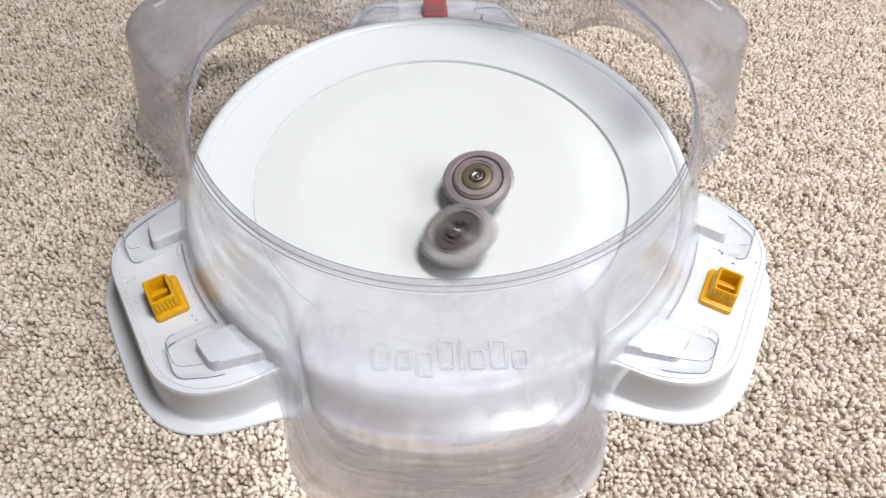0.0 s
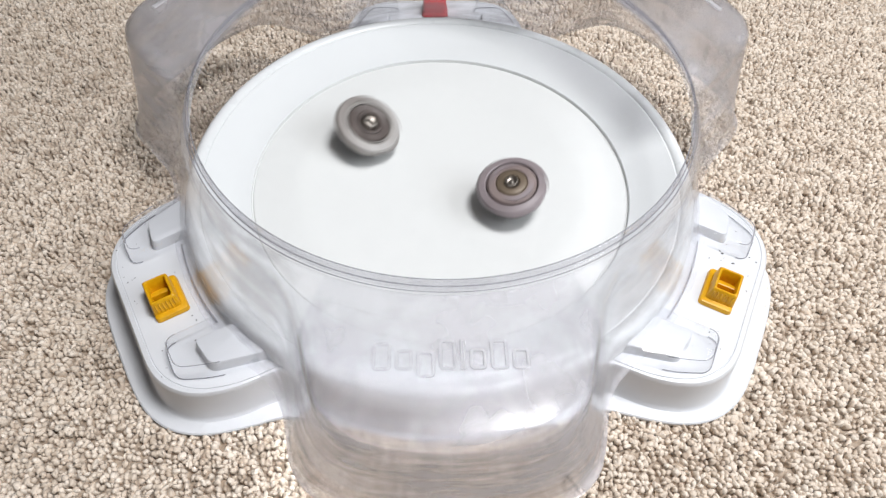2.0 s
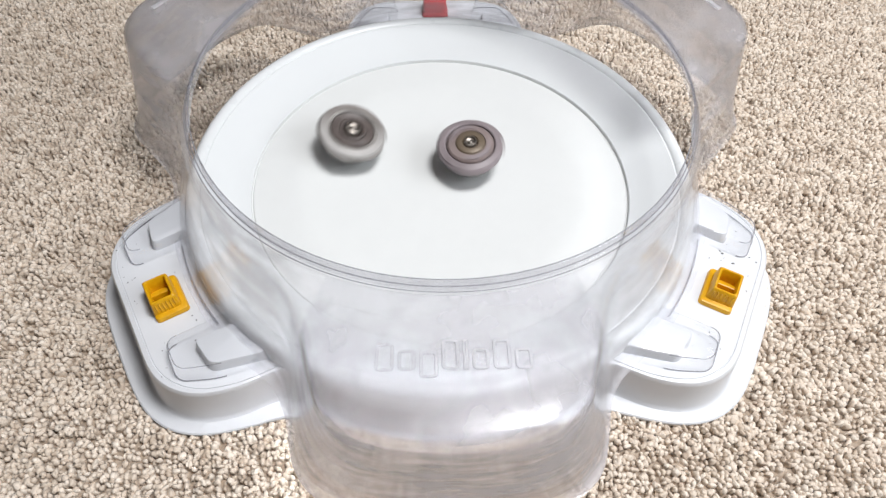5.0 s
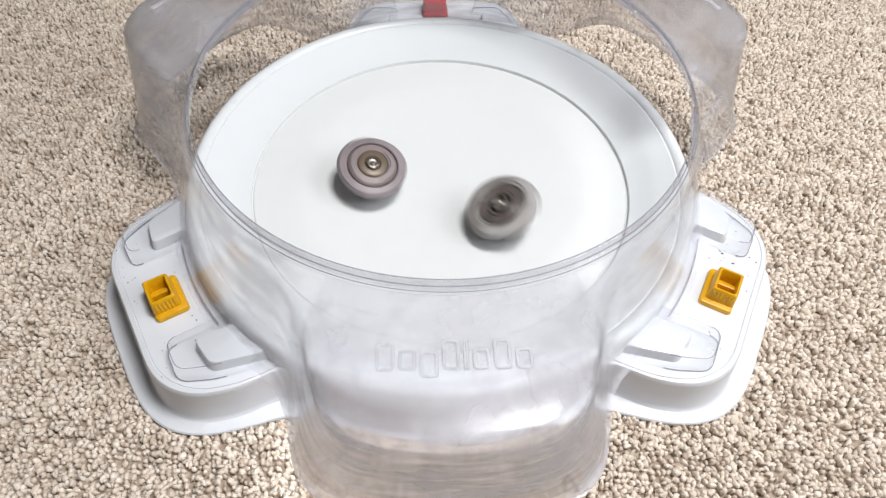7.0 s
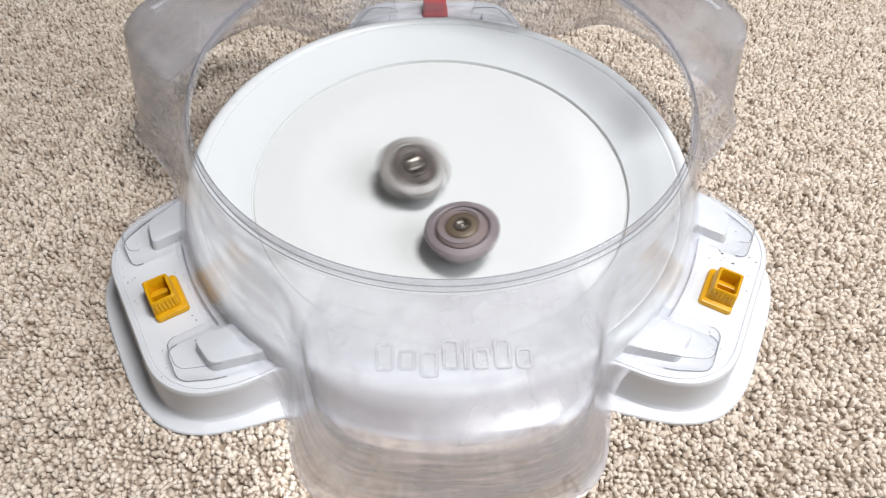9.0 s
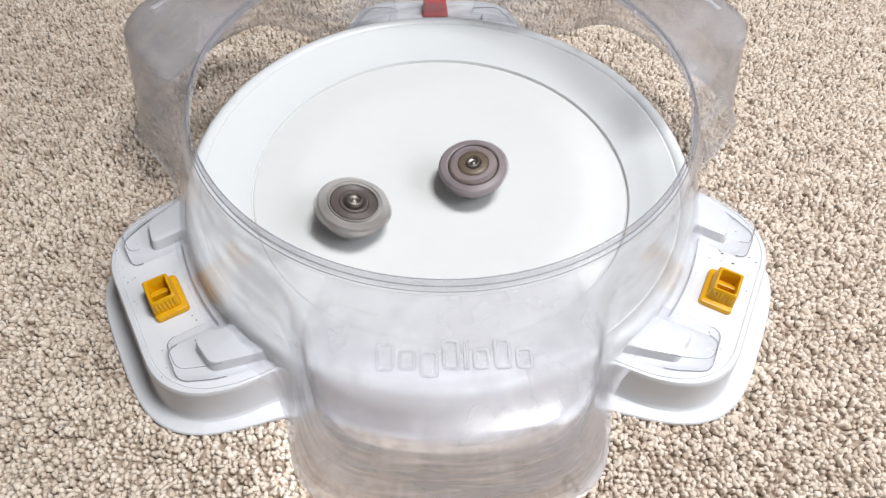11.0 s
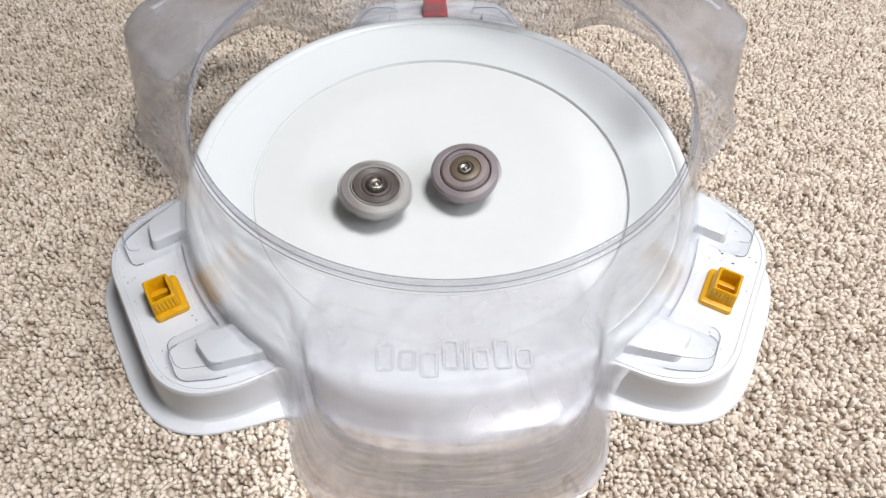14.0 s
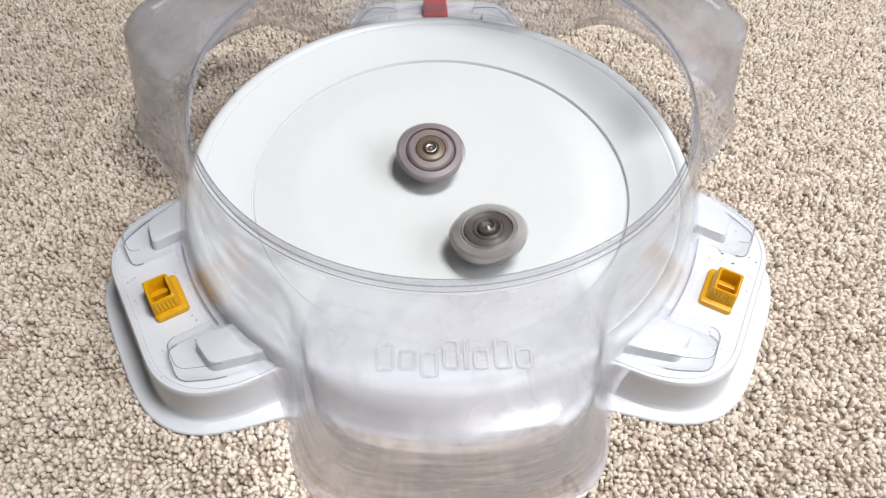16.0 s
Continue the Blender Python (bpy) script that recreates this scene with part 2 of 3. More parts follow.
def carpet():
    # backing sheet under the whole room
    bm = bmesh.new()
    bmesh.ops.create_grid(bm, x_segments=60, y_segments=60, size=1.0, matrix=pose(-0.34, 0.35, 0) @ Matrix.Diagonal((1.86, 1.91, 1, 1)))
    for v in bm.verts:
        v.co.z = 0.0004 * noise.noise(v.co * 9)
    ob = part("floor", bm, M_BACKING, None, "", 40)
    ob.location.z = -0.0044
    tagged(ob, "beige and brown nubby loop-pile carpet floor", "floor", "", "structure")
    # looped yarn nubs where the floor is seen
    rng = np.random.default_rng(7)
    sx, sy = 0.0030, 0.0027
    nx, ny = int(1.04 / sx), int(0.60 / sy)
    gx, gy = np.meshgrid(np.arange(nx), np.arange(ny))
    sway = 0.0016 * np.sin(gx * 0.19 + 1.3 * np.sin(gy * 0.45)) + 0.0012 * np.sin(gx * 0.057 + gy * 0.3)
    cx = (-0.52 + (gx + 0.5 * (gy % 2)) * sx + rng.normal(0, 0.0009, gx.shape)).ravel()
    cy = (-0.25 + gy * sy + sway + rng.normal(0, 0.0005, gx.shape)).ravel()
    keep = (np.hypot(cx, cy) > 0.160) & (rng.random(cx.size) > 0.05) & (np.abs(cx) < 0.5)
    cx, cy = cx[keep], cy[keep]
    n = cx.size
    # a loop: a lump of yarn, longer along its row, with a puckered crown
    seg = 6
    a = np.arange(seg) * 2 * np.pi / seg
    shape = [(0.74, -0.0052), (1.0, -0.0022), (0.86, -0.0007), (0.45, 0.0001)]
    base = np.array([(r * np.cos(t + 0.4 * i), r * np.sin(t + 0.4 * i), z) for i, (r, z) in enumerate(shape) for t in a] + [(0, 0, 0.0003)])
    k = len(base)
    faces = []
    for i in range(len(shape) - 1):
        for j in range(seg):
            q = (j + 1) % seg
            faces += [(i * seg + j, i * seg + q, (i + 1) * seg + q), (i * seg + j, (i + 1) * seg + q, (i + 1) * seg + j)]
    last = (len(shape) - 1) * seg
    faces += [(last + j, last + (j + 1) % seg, last + seg) for j in range(seg)]
    faces = np.array(faces)
    turn = rng.normal(0, 0.9, n)
    rx = 0.00208 * np.exp(rng.normal(0, 0.26, n))
    ry = 0.00168 * np.exp(rng.normal(0, 0.24, n))
    hz = np.exp(rng.normal(0, 0.18, n))
    wob = 1 + rng.normal(0, 0.10, (n, k)) + 0.20 * np.sin(2 * np.arctan2(base[:, 1], base[:, 0] + 1e-9)[None, :] + rng.uniform(0, 6.28, n)[:, None])
    px, py = base[None, :, 0] * rx[:, None] * wob, base[None, :, 1] * ry[:, None] * wob
    low = np.array([noise.noise(Vector((x * 60, y * 110, 0))) for x, y in zip(cx, cy)]) * 0.0022
    co = np.empty((n, k, 3))
    co[..., 0] = cx[:, None] + px * np.cos(turn)[:, None] - py * np.sin(turn)[:, None]
    co[..., 1] = cy[:, None] + px * np.sin(turn)[:, None] + py * np.cos(turn)[:, None]
    co[..., 2] = base[None, :, 2] * hz[:, None] + low[:, None] + rng.normal(0, 0.0008, n)[:, None] + rng.normal(0, 0.00022, (n, k)) - 0.0004
    tri = (faces[None] + (np.arange(n) * k)[:, None, None]).reshape(-1, 3)
    me = bpy.data.meshes.new("carpet_pile")
    me.vertices.add(n * k)
    me.vertices.foreach_set("co", co.ravel())
    me.loops.add(tri.size)
    me.loops.foreach_set("vertex_index", tri.ravel().astype(np.int32))
    me.polygons.add(len(tri))
    me.polygons.foreach_set("loop_start", np.arange(0, tri.size, 3, dtype=np.int32))
    me.polygons.foreach_set("use_smooth", np.ones(len(tri), dtype=bool))
    me.update(calc_edges=True)
    me.validate()
    me.materials.append(M_CARPET)
    tagged(new("carpet_pile", me), "nubby cream, beige and brown carpet loops", "carpet", "", "stuff")


# ---- the stadium's base ----
STEPS = 720
ANGLES = [2 * math.pi * i / STEPS for i in range(STEPS)]
WING_AXES = (90, 210, 330)
POCKET_AXES = (270, 30, 150)


def off_axis(a, axes):
    """Signed degrees from the nearest of the three axes."""
    d = math.degrees(a)
    return min(((d - x + 180) % 360 - 180 for x in axes), key=abs)


def wing_radius(deg, grow=0.0):
    """Reach of a wing's rounded outline, seen from the middle."""
    a = abs(radians(deg))
    reach, half, r = 0.2225 + grow * 1.5, 0.0755 + grow, 0.040 + grow * 0.6
    c, s = math.cos(a), math.sin(a)
    best = reach / c if c > 0.05 else 9
    if s > 1e-6:
        # the sides spread a little towards the dish
        best = min(best, (half + 0.012) / (s + 0.055 * c))
    # rounded corner
    ux, uy = reach - r, half - r
    b = ux * c + uy * s
    disc = b * b - (ux * ux + uy * uy - r * r)
    if disc > 0:
        q = b + math.sqrt(disc)
        if q * c > ux and q * s > uy:
            best = min(best, q)
    return best


def wing_ring(floor, grow, width):
    vals = []
    for a in ANGLES:
        d = off_axis(a, WING_AXES)
        vals.append(max(floor, wing_radius(d, grow)) if abs(d) < 31 else floor)
    return smooth_ring(vals, width)


def ring_points(radii, z):
    return [(r * math.cos(a), r * math.sin(a), z) for r, a in zip(radii, ANGLES)]


def stadium():
    base = new("battle_stadium")
    base.matrix_basis = pose(0, 0, DECK, 0, 0, TURN)
    tagged(base, "round white plastic spinning-top arena with three wings on carpet", "toy arena")
    # the dish: a shallow bowl
    prof = [(0.0, -0.0090)]
    for i in range(1, 27):
        r = 0.131 * i / 26
        prof.append((r, min(-0.0090 + 0.014 * (r / 0.133) ** 2, -0.0012 + 0.0006 * (r / 0.131) ** 2)))
    prof += [(0.1314, -0.0008), (0.1320, -0.0016), (0.1327, -0.0016), (0.1330, 0.0008)]
    part("dish", revolve(prof, 192, cap=False), M_WHITE, base, "smooth white shallow bowl floor", 20)
    ramp_prof = [(0.1329, 0.0007), (0.1334, 0.0013), (0.1350, 0.0016), (0.145, 0.0055), (0.155, 0.0103), (0.1620, 0.0136), (0.1628, 0.0140), (0.1633, 0.0138), (0.1640, 0.0140)]
    bm = loft([[(r * math.cos(a), r * math.sin(a), z) for a in ANGLES[::3]] for r, z in ramp_prof])
    part("ramp", bm, M_RAMP, base, "sloping white outer track", 20)
    rim_prof = [(0.1639, 0.0139), (0.1642, 0.0145), (0.1652, 0.0154), (0.1674, 0.0164), (0.1696, 0.0165), (0.1718, 0.0152), (0.1732, 0.0126), (0.1738, 0.0085), (0.1742, 0.0030), (0.1744, 0.0004), (0.1738, -0.0003), (0.1520, -0.0004)]
    bm = loft([[(r * math.cos(a), r * math.sin(a), z) for a in ANGLES[::3]] for r, z in rim_prof])
    part("rim", bm, M_RIM, base, "rounded white raised rim", 40)
    # deck of the wings, drafted wall and foot flange
    top = wing_ring(0.1742, 0.0, 5)
    foot = np.maximum(wing_ring(0.1760, 0.0105, 22), top + 0.006)
    near = np.array([lerp_table(abs(off_axis(a, WING_AXES)), [(0, 0.187), (35, 0.187), (46, 0.176), (60, 0.176)]) for a in ANGLES])
    foot = smooth_ring(np.maximum(foot, near), 6)
    rows = [ring_points(np.full(STEPS, 0.1500), -0.0006), ring_points(top - 0.0052, -0.0001), ring_points(top - 0.0049, -0.0008), ring_points(top - 0.0045, -0.0008), ring_points(top - 0.0042, -0.0002), ring_points(top - 0.0016, -0.0006), ring_points(top - 0.0004, -0.0020), ring_points(top, -0.0045),
            ring_points(top + 0.0030, -0.0270), ring_points(top + 0.0042, -0.0296), ring_points(top + 0.0058, -0.0306), ring_points(foot - 0.001, -0.0311), ring_points(foot, -0.0320), ring_points(foot - 0.0004, -0.0345)]
    part("wing_deck", loft(rows), M_FRAME, base, "pale flat wings with wall and foot flange", 35)
    # raised pads at the root of every wing
    for ax in WING_AXES:
        m = pose(0, 0, 0, 0, 0, ax)
        for s in (-1, 1):
            bm = drafted(((0.1925, 0.0405), (0.1895, 0.0603), (0.1580, 0.0695), (0.1500, 0.0420)), s, 0.0082, 0.0030, 0.0014, -0.0004)
            bm.transform(m)
            part("clip_pad", bm, M_FRAME, base)
    return base


def holder(material, label, name, m, side):
    """Open-topped square clip: plate, socket with ribbed ends, cross bar."""
    ob = new(name)
    tagged(ob, label, "clip holder")
    part("plate", block(0.0098, 0.0140, 0.0032, 0.0022, 0.0008, 0.0004), material, ob)
    outer, inner, cx = (0.0074, 0.0094), (0.0055, 0.0075), 0.0014
    rows = []
    for (hx, hy), z, e in ((outer, 0.0030, -0.0010), (outer, 0.0126, 0), (outer, 0.0133, 0.0006), (inner, 0.0133, -0.0005), (inner, 0.0126, 0), (inner, 0.0030, 0.0004)):
        rows.append([(x, y, z) for x, y in rounded_rect(hx - e, hy - e, 0.0014, cx)])
    socket = part("socket", loft(rows, True, False, True), material, ob)
    part("cross_bar", block(0.0056, 0.0015, 0.0058, 0.0004, 0.0006, 0, cx, side * 0.0006, 0.0029), material, ob)
    for s in (-1, 1):
        for i in range(6):
            x = cx - 0.0055 + i * 0.0022
            part("rib", block(0.0004, 0.0005, 0.0084, 0.0002, 0.0002, 0.0003, x, s * 0.0097, 0.0030), material, socket)
    ob.matrix_basis = m
    return ob


def red_clip(m):
    """Closed red cap with a rounded top on a thin lip."""
    ob = new("red_holder")
    tagged(ob, "glossy red plastic clip cap on the back wing", "clip holder")
    part("lip", block(0.0088, 0.0112, 0.0026, 0.0022, 0.0010, 0.0004), M_RED, ob)
    part("cap", block(0.0074, 0.0100, 0.0112, 0.0024, 0.0022, 0.0004, 0, 0, 0.0024), M_RED, ob)
    ob.matrix_basis = m


def holders():
    for ax, mat, name, label in ((210, M_YELLOW, "yellow_holder", "amber yellow plastic socket clip on white wing"),
                                 (330, M_YELLOW, "yellow_holder", "amber yellow plastic socket clip on white wing")):
        holder(mat, label, name, pose(0, 0, DECK + 0.0001, 0, 0, TURN + ax) @ pose(0.1973 if ax == 210 else 0.1995, 0, 0), -1 if ax == 210 else 1)
    red_clip(pose(0, 0, DECK + 0.0001, 0, 0, TURN + 90) @ pose(0.2040, 0.0, 0))


# ---- clear cover ----
FOOT = [(0, 0.229), (8, 0.231), (14, 0.2305), (17, 0.2290), (20, 0.223), (22.5, 0.213), (25, 0.201), (28, 0.190), (32, 0.183), (36, 0.1815), (60, 0.1800)]
BROW = [(0, 0.225), (8, 0.2245), (12, 0.2225), (15.8, 0.2145), (18.3, 0.203), (20.5, 0.193), (24, 0.178), (28, 0.166), (33, 0.158), (60, 0.1555)]


def cover():
    ob = new("clear_cover")
    tagged(ob, "clear scratched plastic arena cover with three bulging pockets", "arena cover")
    foot = smooth_ring([lerp_table(abs(off_axis(a, POCKET_AXES)), FOOT) for a in ANGLES], 5)
    brow = smooth_ring([lerp_table(abs(off_axis(a, POCKET_AXES)), BROW) for a in ANGLES], 5)
    inner = np.full(STEPS, 0.1518)
    # collar round the opening
    lip = [(0.1490, 0.0836), (0.1478, 0.0905), (0.1480, 0.0916), (0.1488, 0.0920), (0.1496, 0.0914), (0.1499, 0.0892), (0.1503, 0.0884), (0.1512, 0.0880), (0.1516, 0.0872), (0.1520, 0.0838)]
    bm = loft([ring_points(np.full(STEPS, r), z)[::2] for r, z in lip])
    part("collar", bm, M_COLLAR, ob, "clear raised collar round the opening", 50)
    # added beads stand in for light bent dark at the collar's edges
    for r, z, w in ((0.1480, 0.0917, 0.00034), (0.1500, 0.0888, 0.00036), (0.1517, 0.0866, 0.00034)):
        part("collar_edge", bead(ring_points(np.full(STEPS, r), z)[::3], w, True), M_EDGE, ob, "grey bead drawing the refracted line of the collar edge")
    rows = []

    def row(r, z):
        z = np.full(STEPS, z) if np.isscalar(z) else z
        ring = []
        for q, a, h in zip(r, ANGLES, z):
            # blow-moulded unevenness
            q += 0.0005 * wide_of(q) * noise.noise(Vector((26 * math.cos(a), 26 * math.sin(a), 90 * h)))
            h += 0.0004 * wide_of(q) * noise.noise(Vector((140 * q * math.cos(a), 140 * q * math.sin(a), 3.0)))
            ring.append((q * math.cos(a), q * math.sin(a), h))
        rows.append(ring)

    def wide_of(q):
        return min(1.0, max(0.0, (q - 0.153) / 0.02))

    # top, brow and wall in one sheet; the brow sinks where there is no pocket
    wide = np.clip((brow - 0.1555) / (0.225 - 0.1555), 0, 1)
    lift = 0.008 * np.clip((foot - 0.1815) / 0.04, 0, 1)
    row(inner, 0.0838)
    for f in (0.2, 0.4, 0.6, 0.8):
        row(inner + (brow - 0.008 * wide - inner) * f, 0.0838 - (0.0004 + 0.0100 * (1 - wide)) * f)
    row(brow - 0.008 * wide, 0.0833 - 0.0100 * (1 - wide))
    row(brow - 0.0035 * wide, 0.0822 - 0.0120 * (1 - wide))
    row(brow - 0.0010 * wide, 0.0797 - 0.0140 * (1 - wide))
    row(brow + 0.0004, 0.0750 - 0.0150 * (1 - wide))
    for f in (0.2, 0.4, 0.6, 0.8, 0.93):
        row(brow + 0.0006 + (foot - brow - 0.001) * f, (0.0750 - 0.0150 * (1 - wide)) * (1 - f) + lift * f)
    row(foot - 0.0002, 0.0022 + lift)
    row(foot + 0.0012, 0.0010 + lift)
    row(foot + 0.0036, 0.0008 + lift)
    # outline rows split into pocket pieces and wing pieces
    k = [i for i, a in enumerate(ANGLES) if abs(off_axis(a, POCKET_AXES)) <= 23]
    runs, cur = [], []
    start = next(i for i in range(STEPS) if (i in set(k)) != ((i - 1) % STEPS in set(k)))
    inside = set(k)
    for j in range(STEPS + 1):
        i = (start + j) % STEPS
        if cur and (i in inside) != (cur[-1] in inside):
            runs.append((cur[0] in inside, cur + [i]))
            cur = []
        cur.append(i)
    for pocket, idx in runs:
        bm = loft([[r[i] for i in idx] for r in rows], False)
        front = rows[0][idx[len(idx) // 2]][1] < -0.1
        o = part("pocket" if pocket else "side_wall", bm, M_FRONT if pocket and front else M_POCKET, ob, "hazy scratched clear pocket" if pocket else "clear side wall", 50)
        sheet = o.modifiers.new("sheet", "SOLIDIFY")
        sheet.thickness, sheet.offset, sheet.use_rim = 0.0012, 0.0, False
        # the clear front panes let the lamp's light in
        o.visible_shadow = rows[0][idx[len(idx) // 2]][1] > 0
    # clear tabs that hold the cover on the wings, and the line drawn where the sheet meets the deck
    tab = ((0.2075, 0.0345), (0.2080, 0.0570), (0.1900, 0.0655), (0.1640, 0.0725), (0.1640, 0.0345))
    for ax in WING_AXES:
        m = pose(0, 0, 0, 0, 0, ax)
        for s in (-1, 1):
            rows_t = []
            for inset, z in ((-0.0008, 0.0008), (0.0006, 0.0104), (0.0012, 0.0116), (0.0022, 0.0121)):
                rows_t.append([(p.x, p.y, z) for p in soft_outline(tab, s, 0.0040, inset)])
            bm = loft(rows_t, True, False, True)
            bm.transform(m)
            t = part("tab", bm, M_CLEAR, ob, "clear raised tab")
            # grey beads draw the tab's refracted edge lines
            for inset, z, w in ((-0.0008, 0.0006, 0.00034), (0.0014, 0.0118, 0.00030)):
                line = [(p.x, p.y, z) for p in soft_outline(tab, s, 0.0040, inset) if p.x > 0.172]
                cut = next((i for i in range(1, len(line)) if (Vector(line[i]) - Vector(line[i - 1])).length > 0.02), 0)
                line = line[cut:] + line[:cut]
                bm = bead(line, w)
                bm.transform(m)
                part("tab_edge", bm, M_EDGE, t, "grey bead drawing the refracted line of the tab edge")
        bm = bead([(0.1797 * math.cos(radians(d)), 0.1797 * math.sin(radians(d)), 0.0016) for d in np.linspace(-10.8, 10.8, 24)], 0.0006)
        bm.transform(m)
        part("foot_edge", bm, M_EDGE, ob, "grey bead drawing the refracted line where the wall meets the deck")
    # raised lettering on the front pocket, kept as plain bars
    x = -0.0345
    for w, tall, drop in ((0.0082, 0.0135, 0), (0.0076, 0.0100, 0), (0.0080, 0.0125, 0.0035), (0.0076, 0.0145, 0), (0.0022, 0.0145, 0), (0.0074, 0.0100, 0), (0.0078, 0.0145, 0), (0.0076, 0.0100, 0)):
        rows_b = []
        for e, z in ((-0.0002, 0.0), (0.0002, 0.0009), (0.0012, 0.0009), (0.0016, 0.0)):
            e = min(e, w / 2 - 0.0003)
            rows_b.append([(px, py, z) for px, py in rounded_rect(w / 2 - e, tall / 2 - e, max(0.0022 - e, 0.0003) if w > 0.005 else 0.0003, x + w / 2, -0.1900 + tall / 2 - drop)])
        bm = loft(rows_b)
        bm.transform(pose(0, 0, 0.0842))
        part("raised_bar", bm, M_EMBOSS, ob, "raised clear bar")
        x += w + 0.0018
    # small raised marks on the rear pockets
    for px, py, turn in ((-0.1888, 0.0862, 150), (0.1890, 0.0850, 30)):
        for i in range(4):
            bm = block(0.0016, 0.0024, 0.0009, 0.0005, 0.0004, 0.0002, 0, (i - 1.5) * 0.0042, 0)
            bm.transform(pose(px, py, 0.0842, 0, 0, turn - TURN))
            part("raised_bar", bm, M_EMBOSS, ob, "raised clear bar")
    ob.matrix_basis = pose(0, 0, DECK, 0, 0, TURN)
    return ob


# ---- spinning tops ----
def raise_body(ob):
    """Seat the discs on the neck of the tip."""
    for c in ob.children:
        if not c.name.startswith("tip"):
            c.location.z = 0.0005


def top_mauve():
    ob = new("spinning_top")
    tagged(ob, "spinning mauve-grey plastic top with gold ring and steel hub", "spinning top", "battling tops")
    part("tip", revolve([(0.0008, 0.0050), (0.0022, 0.0053), (0.0032, 0.0063), (0.0058, 0.0076), (0.0105, 0.0092), (0.0118, 0.0120), (0.0118, 0.0180)], 48), M_BLACK, ob, "black plastic tip")
    part("metal_disc", revolve([(0.008, 0.0128), (0.0172, 0.0132), (0.0186, 0.0143), (0.0186, 0.0182), (0.0172, 0.0194), (0.008, 0.0196)], 72, 9, 0.0010, (1, 2, 3, 4)), M_DARKSTEEL, ob, "dark steel disc")
    part("outer_ring", revolve([(0.0165, 0.0206), (0.0192, 0.0210), (0.0222, 0.0226), (0.0243, 0.0243), (0.0250, 0.0256), (0.0246, 0.0271), (0.0230, 0.0286), *ridged(0.0230, 0.0286, 0.0184, 0.0299, 6, 0.00018), (0.0184, 0.0299), (0.0177, 0.0293), (0.0172, 0.0240)], 160, 3, 0.0024, (2, 3, 4, 5, 6)), M_MAUVE, ob, "glossy mauve-grey outer ring")
    part("gap_ring", revolve([(0.0150, 0.0268), (0.0178, 0.0271), (0.0178, 0.0258), (0.0150, 0.0256)], 96), M_GAP, ob, "recessed gap with its shade put into the colour")
    part("inner_disc", revolve([(0.0168, 0.0240), (0.0170, 0.0290), (0.0160, 0.0302), *ridged(0.0160, 0.0302, 0.0110, 0.0311, 8, 0.00022), (0.0110, 0.0311), (0.0106, 0.0300)], 96, 8, 0.0009, (0, 1, 2)), M_MAUVE_DARK, ob, "brown mauve inner disc")
    for k in range(2):
        a0, rows = k * 180 + 20, []
        for r, z in ((0.0122, 0.0306), (0.0124, 0.0318), (0.0150, 0.0314), (0.0152, 0.0300)):
            rows.append([(r * math.cos(radians(a0 + 9 * i)), r * math.sin(radians(a0 + 9 * i)), z) for i in range(11)])
        part("blade", loft(rows, False), M_MAUVE, ob, "raised mauve blade")
    part("gold_ring", revolve([(0.0109, 0.0298), (0.0103, 0.0312), (0.0092, 0.0318), (0.0060, 0.0320), (0.0050, 0.0306)], 72), M_GOLD, ob, "dull gold ring")
    part("hub", revolve([(0.0050, 0.0300), (0.0047, 0.0322), (0.0042, 0.0331), (0.0037, 0.0332), (0.0033, 0.0315), (0.0021, 0.0311), (0.0012, 0.0321), (0.0, 0.0325)], 48), M_HUB, ob, "dark steel hub with a bright boss")
    raise_body(ob)
    return ob


